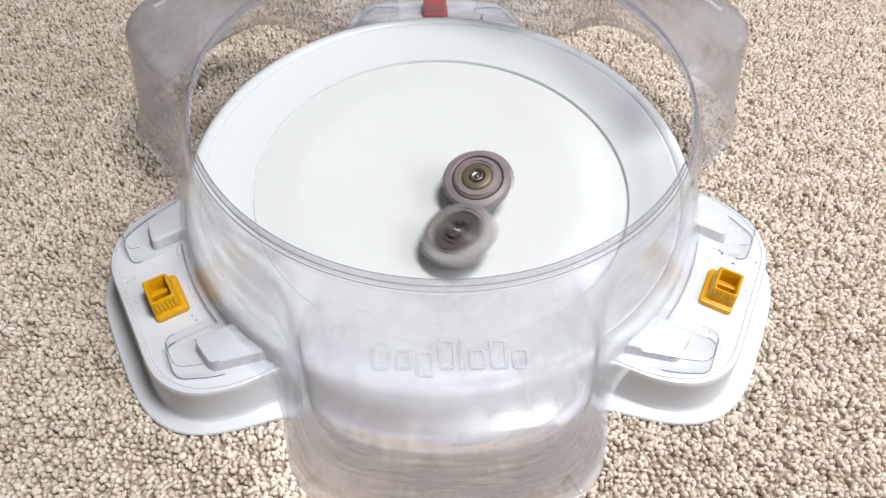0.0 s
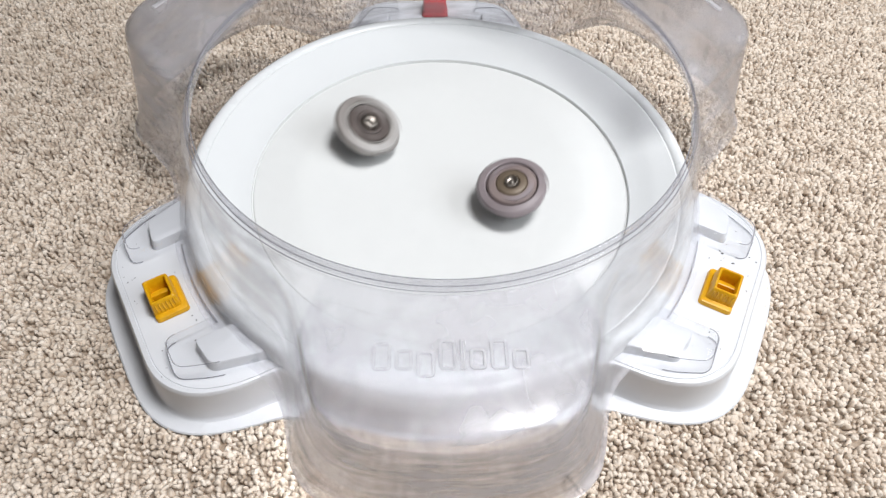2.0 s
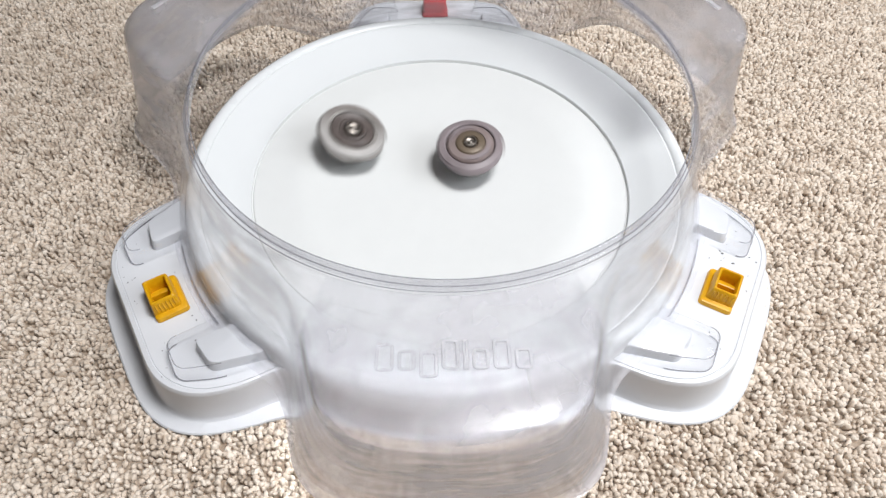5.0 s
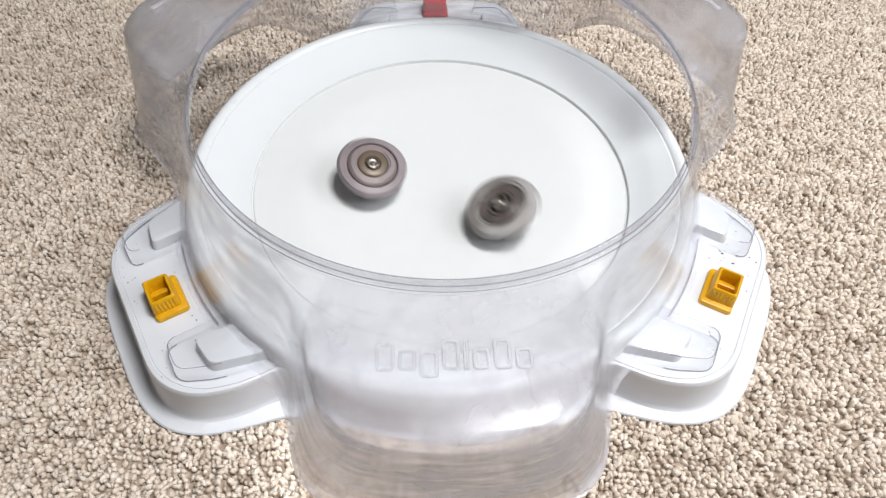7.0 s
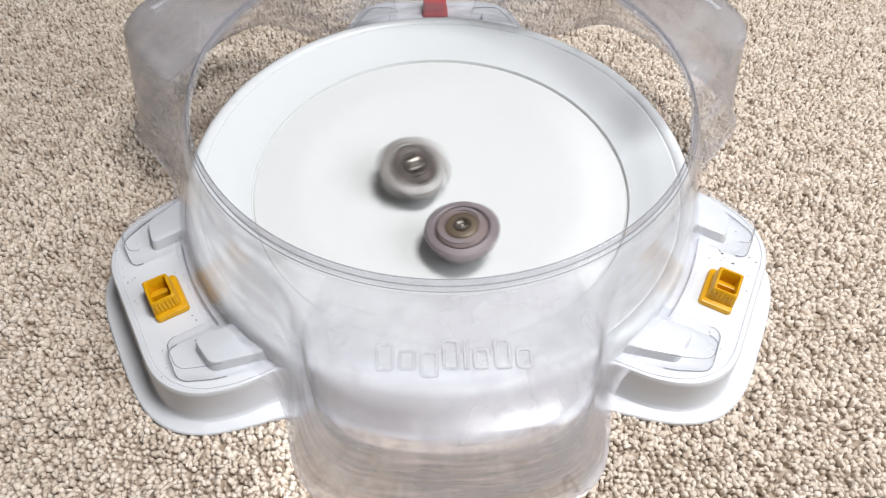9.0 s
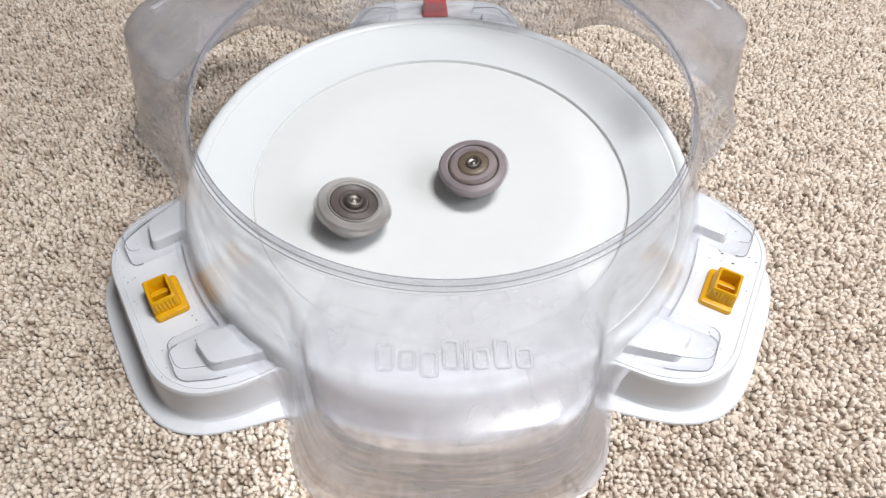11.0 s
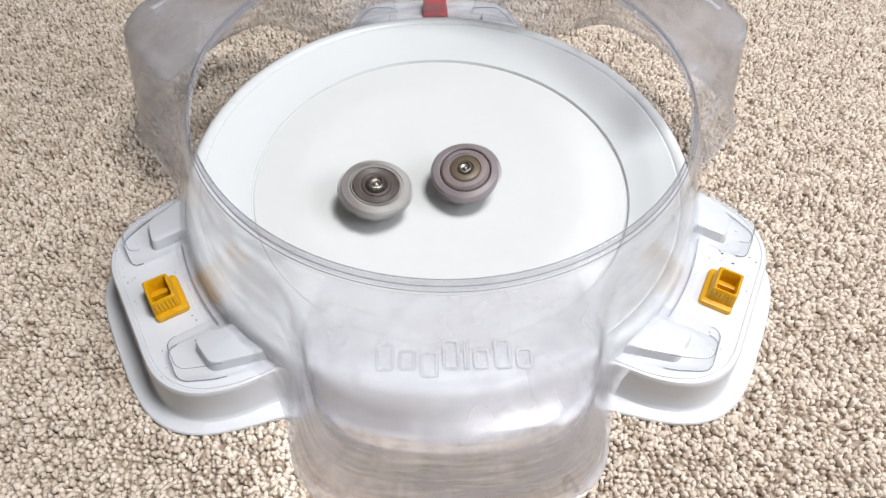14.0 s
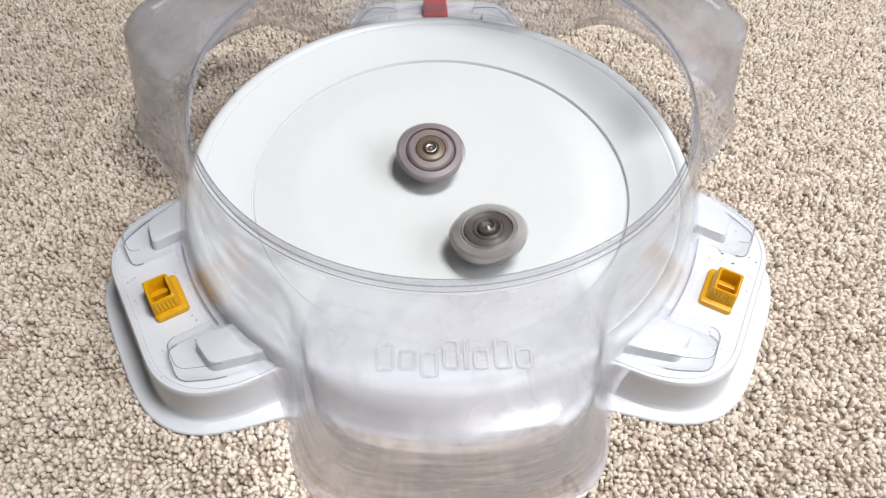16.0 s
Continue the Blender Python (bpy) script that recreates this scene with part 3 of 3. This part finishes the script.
def top_grey():
    ob = new("spinning_top")
    tagged(ob, "spinning smoke-grey and silver top with dark hub, leaning", "spinning top", "battling tops")
    part("tip", revolve([(0.0010, 0.0050), (0.0026, 0.0053), (0.0036, 0.0064), (0.0062, 0.0077), (0.0110, 0.0092), (0.0122, 0.0120), (0.0122, 0.0180)], 48), M_BLACK, ob, "black plastic tip")
    part("metal_disc", revolve([(0.008, 0.0126), (0.0176, 0.0130), (0.0190, 0.0144), (0.0190, 0.0180), (0.0176, 0.0194), (0.008, 0.0196)], 72, 6, 0.0014, (1, 2, 3, 4)), M_DARKSTEEL, ob, "worn steel disc")
    part("outer_ring", revolve([(0.0160, 0.0188), (0.0188, 0.0192), (0.0226, 0.0216), (0.0250, 0.0240), (0.0257, 0.0253), (0.0251, 0.0265), (0.0230, 0.0279), *ridged(0.0230, 0.0279, 0.0172, 0.0292, 8, 0.00022), (0.0172, 0.0292), (0.0166, 0.0286), (0.0160, 0.0240)], 160, 5, 0.0032, (2, 3, 4, 5, 6)), M_GREY, ob, "smoke-grey outer ring")
    part("bright_ring", revolve([(0.0168, 0.0286), (0.0168, 0.0298), (0.0164, 0.0302), (0.0159, 0.0299), (0.0158, 0.0286)], 96), M_GREY, ob, "thin grey ring")
    part("inner_disc", revolve([(0.0158, 0.0240), (0.0158, 0.0288), (0.0150, 0.0296), *ridged(0.0150, 0.0296, 0.0100, 0.0300, 9, 0.00028), (0.0100, 0.0300), (0.0094, 0.0290)], 96, 6, 0.0008, (1, 2)), M_GREY_DARK, ob, "dark smoke-brown inner disc")
    for a0, span, mat, label in ((10, 145, M_BLADE, "raised dark blade"), (165, 80, M_GREY_LIGHT, "raised pale grey blade"), (258, 95, M_GREY_LIGHT, "raised pale grey blade")):
        rows = []
        for r, z in ((0.0184, 0.0284), (0.0187, 0.0297), (0.0228, 0.0290), (0.0238, 0.0272)):
            rows.append([(r * math.cos(radians(a0 + span * i / 16)), r * math.sin(radians(a0 + span * i / 16)), z) for i in range(17)])
        part("blade", loft(rows, False), mat, ob, label)
    part("centre_cup", revolve([(0.0096, 0.0286), (0.0094, 0.0304), (0.0084, 0.0310), (0.0076, 0.0304), (0.0068, 0.0290)], 72), M_GREY_DARK, ob, "dark centre cup")
    part("hub", revolve([(0.0062, 0.0288), (0.0058, 0.0318), (0.0051, 0.0330), (0.0045, 0.0332), (0.0040, 0.0313), (0.0024, 0.0309), (0.0013, 0.0320), (0.0, 0.0324)], 48), M_HUB, ob, "dark steel hub with bright boss")
    raise_body(ob)
    return ob


def dirt():
    """Specks of dirt and scuffs on the wing decks."""
    rng = random.Random(5)
    bm = bmesh.new()
    for ax, count in ((210, 34), (330, 40), (90, 10)):
        for _ in range(count):
            u, v = rng.uniform(0.182, 0.216), rng.gauss(0.0, 0.030)
            if abs(v) > 0.066 or (abs(v) < 0.016 and u < 0.211):
                continue
            s = rng.uniform(0.00018, 0.0004) * (1.5 if rng.random() < 0.1 else 1)
            m = pose(0, 0, 0, 0, 0, ax) @ pose(u, v, 0.0001, 0, 0, rng.uniform(0, 180)) @ Matrix.Diagonal((s * rng.uniform(1, 2.4), s, s * 0.3, 1))
            bmesh.ops.create_icosphere(bm, subdivisions=1, radius=1, matrix=m)
    ob = part("dirt_specks", bm, M_DIRT, None)
    ob.matrix_basis = pose(0, 0, DECK, 0, 0, TURN)
    tagged(ob, "tiny dark dirt specks on white plastic wings", "dirt", "", "stuff")


room()
carpet()
stadium()
holders()
dirt()
COVER = cover()
TOP_A = top_mauve()
TOP_B = top_grey()

# ---- movement: seconds, place of the tip in millimetres, lean of the axis ----
ROWS_A = [
    (0.0, 29.4, -10.0, -0.15, -0.18), (0.1, 32.4, -10.7, -0.15, -0.17), (0.2, 30.3, -17.0, -0.14, -0.14), (0.3, 27.5, -24.4, -0.13, -0.12), (0.4, 23.8, -36.1, -0.11, -0.09), (0.5, 21.8, -45.4, -0.10, -0.06), 
    (0.6, 21.6, -51.0, -0.10, -0.05), (0.7, 22.2, -52.2, -0.09, -0.04), (0.8, 21.2, -56.7, -0.09, -0.03), (0.9, 26.4, -56.8, -0.09, -0.03), (1.0, 22.5, -48.3, -0.08, -0.04), (1.1, 12.1, -37.7, -0.06, -0.05), 
    (1.2, -1.8, -28.2, -0.03, -0.06), (1.3, -1.9, -32.8, -0.02, -0.05), (1.4, 5.8, -33.8, -0.03, -0.05), (1.5, 5.6, -31.7, -0.02, -0.05), (1.6, -1.3, -25.9, -0.02, -0.07), (1.7, -5.2, -18.9, -0.02, -0.09), 
    (1.8, 23.5, -30.3, -0.08, -0.08), (1.9, 42.3, -29.0, -0.13, -0.09), (2.0, 52.7, -18.9, -0.16, -0.11), (2.1, 55.0, -7.4, -0.19, -0.13), (2.2, 49.8, 1.2, -0.20, -0.15), (2.3, 41.7, 5.4, -0.21, -0.17), 
    (2.4, 39.5, -19.1, -0.23, -0.14), (2.5, 38.9, -43.9, -0.25, -0.11), (2.6, 39.5, -54.3, -0.25, -0.07), (2.7, 42.0, -54.0, -0.26, -0.06), (2.8, 45.1, -45.7, -0.24, -0.04), (2.9, 40.3, -39.2, -0.20, -0.03), 
    (3.0, 21.7, -36.8, -0.13, -0.02), (3.1, 0.1, -44.1, -0.07, -0.00), (3.2, -11.6, -53.5, -0.02, 0.02), (3.3, -18.7, -57.3, 0.02, 0.03), (3.4, -21.3, -57.5, 0.05, 0.03), (3.5, -20.4, -51.0, 0.08, 0.03), 
    (3.6, -23.2, -37.1, 0.10, -0.02), (3.7, -30.1, -21.0, 0.12, -0.06), (3.8, -34.8, -5.6, 0.15, -0.11), (3.9, -42.3, 1.7, 0.17, -0.14), (4.0, -42.1, 6.3, 0.18, -0.17), (4.1, -38.8, 7.0, 0.17, -0.18), 
    (4.2, -36.3, 8.7, 0.17, -0.19), (4.6, -15.0, 28.0, 0.10, -0.15), (5.0, 22.0, 20.0, -0.05, -0.12), (5.4, 30.0, -25.0, -0.10, 0.00), (5.8, 0.0, -56.0, -0.02, 0.05), (6.1, -20.0, -68.0, 0.05, 0.06), 
    (6.3, -28.6, -72.9, 0.06, 0.06), (6.4, -33.7, -74.1, 0.07, 0.06), (6.5, -35.0, -66.5, 0.07, 0.04), (6.6, -35.2, -53.8, 0.10, -0.01), (6.7, -39.4, -38.8, 0.12, -0.05), (6.8, -38.2, -19.7, 0.14, -0.11), 
    (6.9, -44.4, -9.9, 0.17, -0.15), (7.0, -53.0, -1.4, 0.20, -0.19), (7.1, -46.2, 0.6, 0.18, -0.20), (7.2, -39.3, 1.3, 0.16, -0.20), (7.3, -31.0, 6.7, 0.13, -0.21), (7.4, -22.4, 9.7, 0.11, -0.22), 
    (7.5, -12.1, 12.7, 0.08, -0.23), (7.6, -9.7, 33.4, 0.07, -0.28), (7.7, -26.4, 65.2, 0.09, -0.34), (7.8, -27.2, 73.2, 0.08, -0.37), (7.9, -20.6, 67.4, 0.05, -0.35), (8.0, -11.0, 53.4, 0.00, -0.33), 
    (8.1, 0.9, 38.4, -0.05, -0.31), (8.2, 15.1, 24.5, -0.10, -0.28), (8.3, 27.6, 10.7, -0.16, -0.24), (8.4, 38.2, -4.1, -0.22, -0.19), (8.5, 44.4, -17.2, -0.27, -0.15), (8.6, 45.2, -30.7, -0.27, -0.11), 
    (8.7, 42.0, -42.7, -0.25, -0.06), (8.8, 38.2, -51.3, -0.23, -0.03), (8.9, 29.1, -59.9, -0.17, 0.01), (9.0, 17.2, -62.0, -0.10, 0.03), (9.1, 3.9, -61.5, -0.05, 0.04), (9.2, -8.8, -57.0, 0.00, 0.04), 
    (9.6, -45.0, -26.0, 0.10, 0.00), (10.0, -37.0, 18.0, 0.10, -0.12), (10.4, 3.0, 30.0, -0.02, -0.14), (10.8, 25.0, 8.0, -0.10, -0.10), (11.1, 23.0, -4.0, -0.08, -0.11), (11.3, 17.2, -8.8, -0.07, -0.12), 
    (11.4, 10.2, -10.0, -0.05, -0.11), (11.5, 2.4, -10.2, -0.02, -0.11), (11.6, -4.6, -9.3, -0.00, -0.11), (11.7, 10.3, -13.1, -0.03, -0.12), (11.8, 16.0, -12.7, -0.04, -0.12), (11.9, 18.5, -11.2, -0.04, -0.14), 
    (12.0, 18.5, -11.9, -0.04, -0.14), (12.1, 17.7, -13.2, -0.04, -0.14), (12.2, 16.8, -13.4, -0.04, -0.13), (12.3, 15.2, -13.5, -0.04, -0.13), (12.4, 11.9, -13.7, -0.03, -0.13), (12.5, 7.8, -13.9, -0.02, -0.12), 
    (12.6, 5.4, -13.3, -0.02, -0.11), (12.7, -6.0, -16.3, 0.00, -0.10), (12.8, -17.2, -22.9, 0.02, -0.08), (12.9, -23.5, -26.0, 0.03, -0.07), (13.0, -27.7, -23.3, 0.04, -0.06), (13.1, -27.5, -16.8, 0.05, -0.09), 
    (13.2, -27.0, -13.7, 0.05, -0.11), (13.3, -25.1, -7.0, 0.06, -0.14), (13.4, -21.5, -1.3, 0.05, -0.17), (13.5, -13.5, 2.4, 0.04, -0.20), (13.6, -6.3, 4.8, 0.02, -0.20), (13.7, 0.2, 4.9, -0.01, -0.19), 
    (13.8, 9.1, 3.9, -0.04, -0.19), (13.9, 16.4, 0.4, -0.07, -0.18), (14.0, 19.5, -3.1, -0.09, -0.17), (14.1, 21.0, -7.1, -0.09, -0.15), (14.2, 20.0, -14.5, -0.09, -0.13), (14.3, 18.3, -18.5, -0.08, -0.11), 
    (14.4, 18.1, -26.9, -0.08, -0.08), (14.5, 15.6, -29.7, -0.07, -0.07), (14.6, 10.5, -30.9, -0.05, -0.07), (14.7, 4.7, -31.1, -0.04, -0.07), (14.8, -1.1, -34.6, -0.02, -0.06), (14.9, -3.7, -34.7, -0.01, -0.06), 
    (15.0, -9.6, -32.7, 0.01, -0.06), (15.1, -13.0, -33.6, 0.02, -0.07), (15.2, -14.7, -23.8, 0.03, -0.10), (15.3, -15.2, -17.5, 0.04, -0.11), (15.4, -16.9, -10.3, 0.05, -0.13), (15.5, -17.3, -6.5, 0.05, -0.15), 
    (15.6, -16.2, -0.8, 0.05, -0.17), (15.7, -12.6, 3.3, 0.04, -0.18), (15.8, -8.8, 4.8, 0.03, -0.20), (15.9, -11.1, 18.2, 0.04, -0.23), (16.0, -8.5, 17.9, 0.03, -0.24),
]
ROWS_B = [
    (0.0, 20.1, -63.7, -0.31, 0.00), (0.1, 3.5, -51.5, -0.37, 0.01), (0.2, -12.4, -32.7, -0.41, -0.00), (0.3, -25.1, -19.7, -0.40, 0.05), (0.4, -34.0, -13.6, -0.30, 0.13), (0.5, -34.9, -14.7, -0.21, 0.17), 
    (0.6, -32.8, -19.9, -0.13, 0.19), (0.7, -27.9, -28.6, -0.04, 0.20), (0.8, -27.3, -29.0, 0.03, 0.18), (0.9, -35.9, -23.0, 0.11, 0.15), (1.0, -45.5, -20.6, 0.16, 0.12), (1.1, -54.5, -12.0, 0.20, 0.10), 
    (1.2, -58.9, -8.6, 0.23, 0.09), (1.3, -78.0, 4.0, 0.27, 0.08), (1.4, -103.9, 21.9, 0.33, 0.06), (1.5, -107.9, 22.5, 0.35, 0.05), (1.6, -96.1, 13.3, 0.38, 0.05), (1.7, -68.4, 1.1, 0.38, -0.00), 
    (1.8, -70.8, 8.4, 0.41, -0.05), (1.9, -71.7, 25.5, 0.42, -0.12), (2.0, -63.9, 40.2, 0.38, -0.20), (2.1, -47.8, 56.7, 0.34, -0.26), (2.2, -27.8, 62.4, 0.29, -0.31), (2.3, -6.9, 61.0, 0.22, -0.34), 
    (2.4, 6.4, 78.8, 0.11, -0.47), (2.5, 10.8, 104.4, 0.03, -0.53), (2.6, 14.8, 115.2, -0.03, -0.56), (2.7, 16.9, 114.0, -0.04, -0.56), (2.8, 20.9, 96.1, -0.05, -0.54), (2.9, 26.3, 72.1, -0.09, -0.49), 
    (3.0, 34.4, 38.5, -0.19, -0.41), (3.1, 49.5, 18.6, -0.28, -0.33), (3.2, 65.9, 2.3, -0.36, -0.26), (3.3, 76.3, -10.7, -0.40, -0.21), (3.4, 81.9, -18.8, -0.42, -0.18), (3.5, 80.5, -23.3, -0.43, -0.14), 
    (3.6, 73.6, -27.3, -0.43, -0.11), (3.7, 64.8, -31.0, -0.43, -0.05), (3.8, 52.6, -37.9, -0.43, 0.01), (3.9, 38.3, -47.6, -0.39, 0.04), (4.0, 25.8, -57.5, -0.35, 0.08), (4.1, 14.5, -69.4, -0.27, 0.12), 
    (4.2, 5.6, -76.9, -0.20, 0.14), (4.5, -48.0, -64.0, 0.15, 0.12), (4.8, -78.0, -10.0, 0.28, 0.00), (5.1, -62.0, 45.0, 0.22, -0.20), (5.4, -15.0, 70.0, 0.05, -0.30), (5.7, 35.0, 45.0, -0.12, -0.22), 
    (6.0, 50.0, 5.0, -0.20, -0.10), (6.2, 51.0, 32.0, -0.16, -0.30), (6.3, 52.4, 42.8, -0.12, -0.36), (6.4, 73.6, 66.4, -0.23, -0.32), (6.5, 75.3, 87.0, -0.31, -0.34), (6.6, 67.2, 96.5, -0.38, -0.34), 
    (6.7, 42.3, 81.1, -0.34, -0.30), (6.8, 24.4, 36.3, -0.31, -0.22), (6.9, 31.2, -6.9, -0.32, -0.15), (7.0, 50.7, -36.7, -0.36, -0.09), (7.1, 66.8, -53.6, -0.37, -0.02), (7.2, 83.3, -60.9, -0.37, 0.03), 
    (7.3, 96.4, -58.3, -0.36, 0.06), (7.4, 92.4, -42.0, -0.32, 0.06), (7.5, 62.6, -30.4, -0.23, 0.04), (7.6, 31.5, -48.5, -0.15, 0.07), (7.7, 14.8, -77.1, -0.11, 0.14), (7.8, 4.3, -96.4, -0.08, 0.19), 
    (7.9, 1.1, -104.6, -0.03, 0.21), (8.0, 0.6, -103.6, 0.02, 0.21), (8.1, -3.8, -85.1, 0.04, 0.16), (8.2, -13.4, -56.6, 0.07, 0.10), (8.3, -33.4, -30.7, 0.12, 0.04), (8.4, -51.7, -8.9, 0.17, -0.01), 
    (8.5, -68.0, 4.7, 0.20, -0.07), (8.6, -83.4, 9.0, 0.24, -0.12), (8.7, -93.0, 4.8, 0.25, -0.14), (8.8, -78.3, -5.5, 0.21, -0.15), (8.9, -53.9, -6.5, 0.19, -0.17), (9.0, -23.0, 2.3, 0.15, -0.22), 
    (9.1, 5.5, 27.8, 0.03, -0.29), (9.2, 23.9, 44.2, -0.05, -0.31), (9.5, 60.0, 30.0, -0.25, -0.20), (9.8, 64.0, -15.0, -0.30, 0.00), (10.2, 25.0, -60.0, -0.10, 0.20), (10.6, -30.0, -65.0, 0.10, 0.18), 
    (11.0, -62.0, -45.0, 0.20, 0.05), (11.3, -68.4, -24.9, 0.20, -0.06), (11.4, -81.1, -20.4, 0.23, -0.08), (11.5, -78.4, -19.2, 0.23, -0.09), (11.6, -63.3, -12.9, 0.21, -0.12), (11.7, -65.4, 5.9, 0.22, -0.17), 
    (11.8, -67.3, 18.9, 0.22, -0.20), (11.9, -57.7, 27.7, 0.20, -0.22), (12.0, -44.4, 35.7, 0.17, -0.25), (12.1, -26.9, 37.8, 0.14, -0.27), (12.2, -2.7, 41.8, 0.03, -0.29), (12.3, 19.0, 50.2, -0.08, -0.32), 
    (12.4, 32.1, 52.5, -0.16, -0.32), (12.5, 42.5, 53.9, -0.24, -0.32), (12.6, 44.3, 43.2, -0.25, -0.28), (12.7, 52.0, 30.1, -0.27, -0.23), (12.8, 59.4, 19.2, -0.29, -0.19), (12.9, 61.3, 5.3, -0.29, -0.15), 
    (13.0, 57.7, -10.5, -0.28, -0.10), (13.1, 50.2, -26.0, -0.26, -0.05), (13.2, 42.0, -42.3, -0.23, -0.00), (13.3, 34.1, -55.1, -0.20, 0.04), (13.4, 24.1, -61.8, -0.15, 0.05), (13.5, 11.9, -63.2, -0.09, 0.06), 
    (13.6, -0.2, -60.1, -0.05, 0.05), (13.7, -14.0, -52.9, -0.01, 0.03), (13.8, -27.6, -42.6, 0.03, 0.00), (13.9, -40.6, -33.4, 0.06, -0.02), (14.0, -46.2, -25.5, 0.10, -0.04), (14.1, -47.9, -17.1, 0.13, -0.07), 
    (14.2, -47.1, -8.0, 0.17, -0.10), (14.3, -39.5, 1.9, 0.20, -0.13), (14.4, -35.0, 20.3, 0.18, -0.18), (14.5, -38.7, 33.4, 0.17, -0.21), (14.6, -38.5, 37.0, 0.14, -0.22), (14.7, -30.6, 27.3, 0.09, -0.22), 
    (14.8, -13.4, 26.7, 0.02, -0.23), (14.9, 3.6, 27.1, -0.05, -0.25), (15.0, 16.9, 28.1, -0.08, -0.24), (15.1, 27.6, 27.7, -0.11, -0.23), (15.2, 36.5, 22.6, -0.17, -0.20), (15.3, 40.6, 13.7, -0.22, -0.16), 
    (15.4, 45.0, 2.6, -0.24, -0.12), (15.5, 48.7, -7.5, -0.25, -0.09), (15.6, 47.1, -19.1, -0.23, -0.07), (15.7, 39.6, -27.8, -0.21, -0.05), (15.8, 33.4, -36.1, -0.19, -0.01), (15.9, 35.2, -53.4, -0.19, 0.04), 
    (16.0, 34.7, -65.5, -0.13, 0.09),
]


def bowl_height(r):
    """Where a top's own zero stands over the deck, so that its tip touches the bowl or the ramp."""
    if r < 0.133:
        return min(-0.0140 + 0.014 * (r / 0.133) ** 2, -0.0062 + 0.0006 * (r / 0.131) ** 2)
    return -0.005 + 0.45 * (r - 0.133)


def spin_rows(rows, rate, phase):
    """Glide along the rows at every film frame, turning fast about the leaning axis."""
    tt = np.array([r[0] for r in rows])
    vv = np.array([r[1:] for r in rows])
    slope = np.gradient(vv, tt, axis=0)
    out = []
    for f in range(0, 481):
        t = f / FPS
        i = int(np.clip(np.searchsorted(tt, t, "right") - 1, 0, len(tt) - 2))
        h = tt[i + 1] - tt[i]
        s = (t - tt[i]) / h
        p = ((2 * s ** 3 - 3 * s ** 2 + 1) * vv[i] + (s ** 3 - 2 * s ** 2 + s) * h * slope[i]
             + (-2 * s ** 3 + 3 * s ** 2) * vv[i + 1] + (s ** 3 - s ** 2) * h * slope[i + 1])
        x, y, ax, ay = p[0] / 1000, p[1] / 1000 + 0.0018, p[2], p[3]
        axis = Vector((ax, ay, math.sqrt(max(0.1, 1 - ax * ax - ay * ay))))
        lean = Vector((0, 0, 1)).rotation_difference(axis).to_matrix().to_4x4()
        z = DECK + bowl_height(math.hypot(x, y)) + 0.0004
        out.append((t, Matrix.Translation((x, y, z)) @ lean @ pose(0, 0, 0, 0, 0, phase + rate * f)))
    return out


def motions():
    walk(TOP_A, spin_rows(ROWS_A, -80, 0))
    walk(TOP_B, spin_rows(ROWS_B, -77, 40))
    # the cover is nudged round a little by the knocks
    walk(COVER, [(t, pose(0, 0, DECK, 0, 0, TURN + d)) for t, d in ((0.0, -0.55), (1.5, -0.52), (2.0, -0.45), (2.5, -0.32), (3.5, -0.16), (4.2, -0.12), (6.5, 0.0), (16.0, 0.0))])


motions()
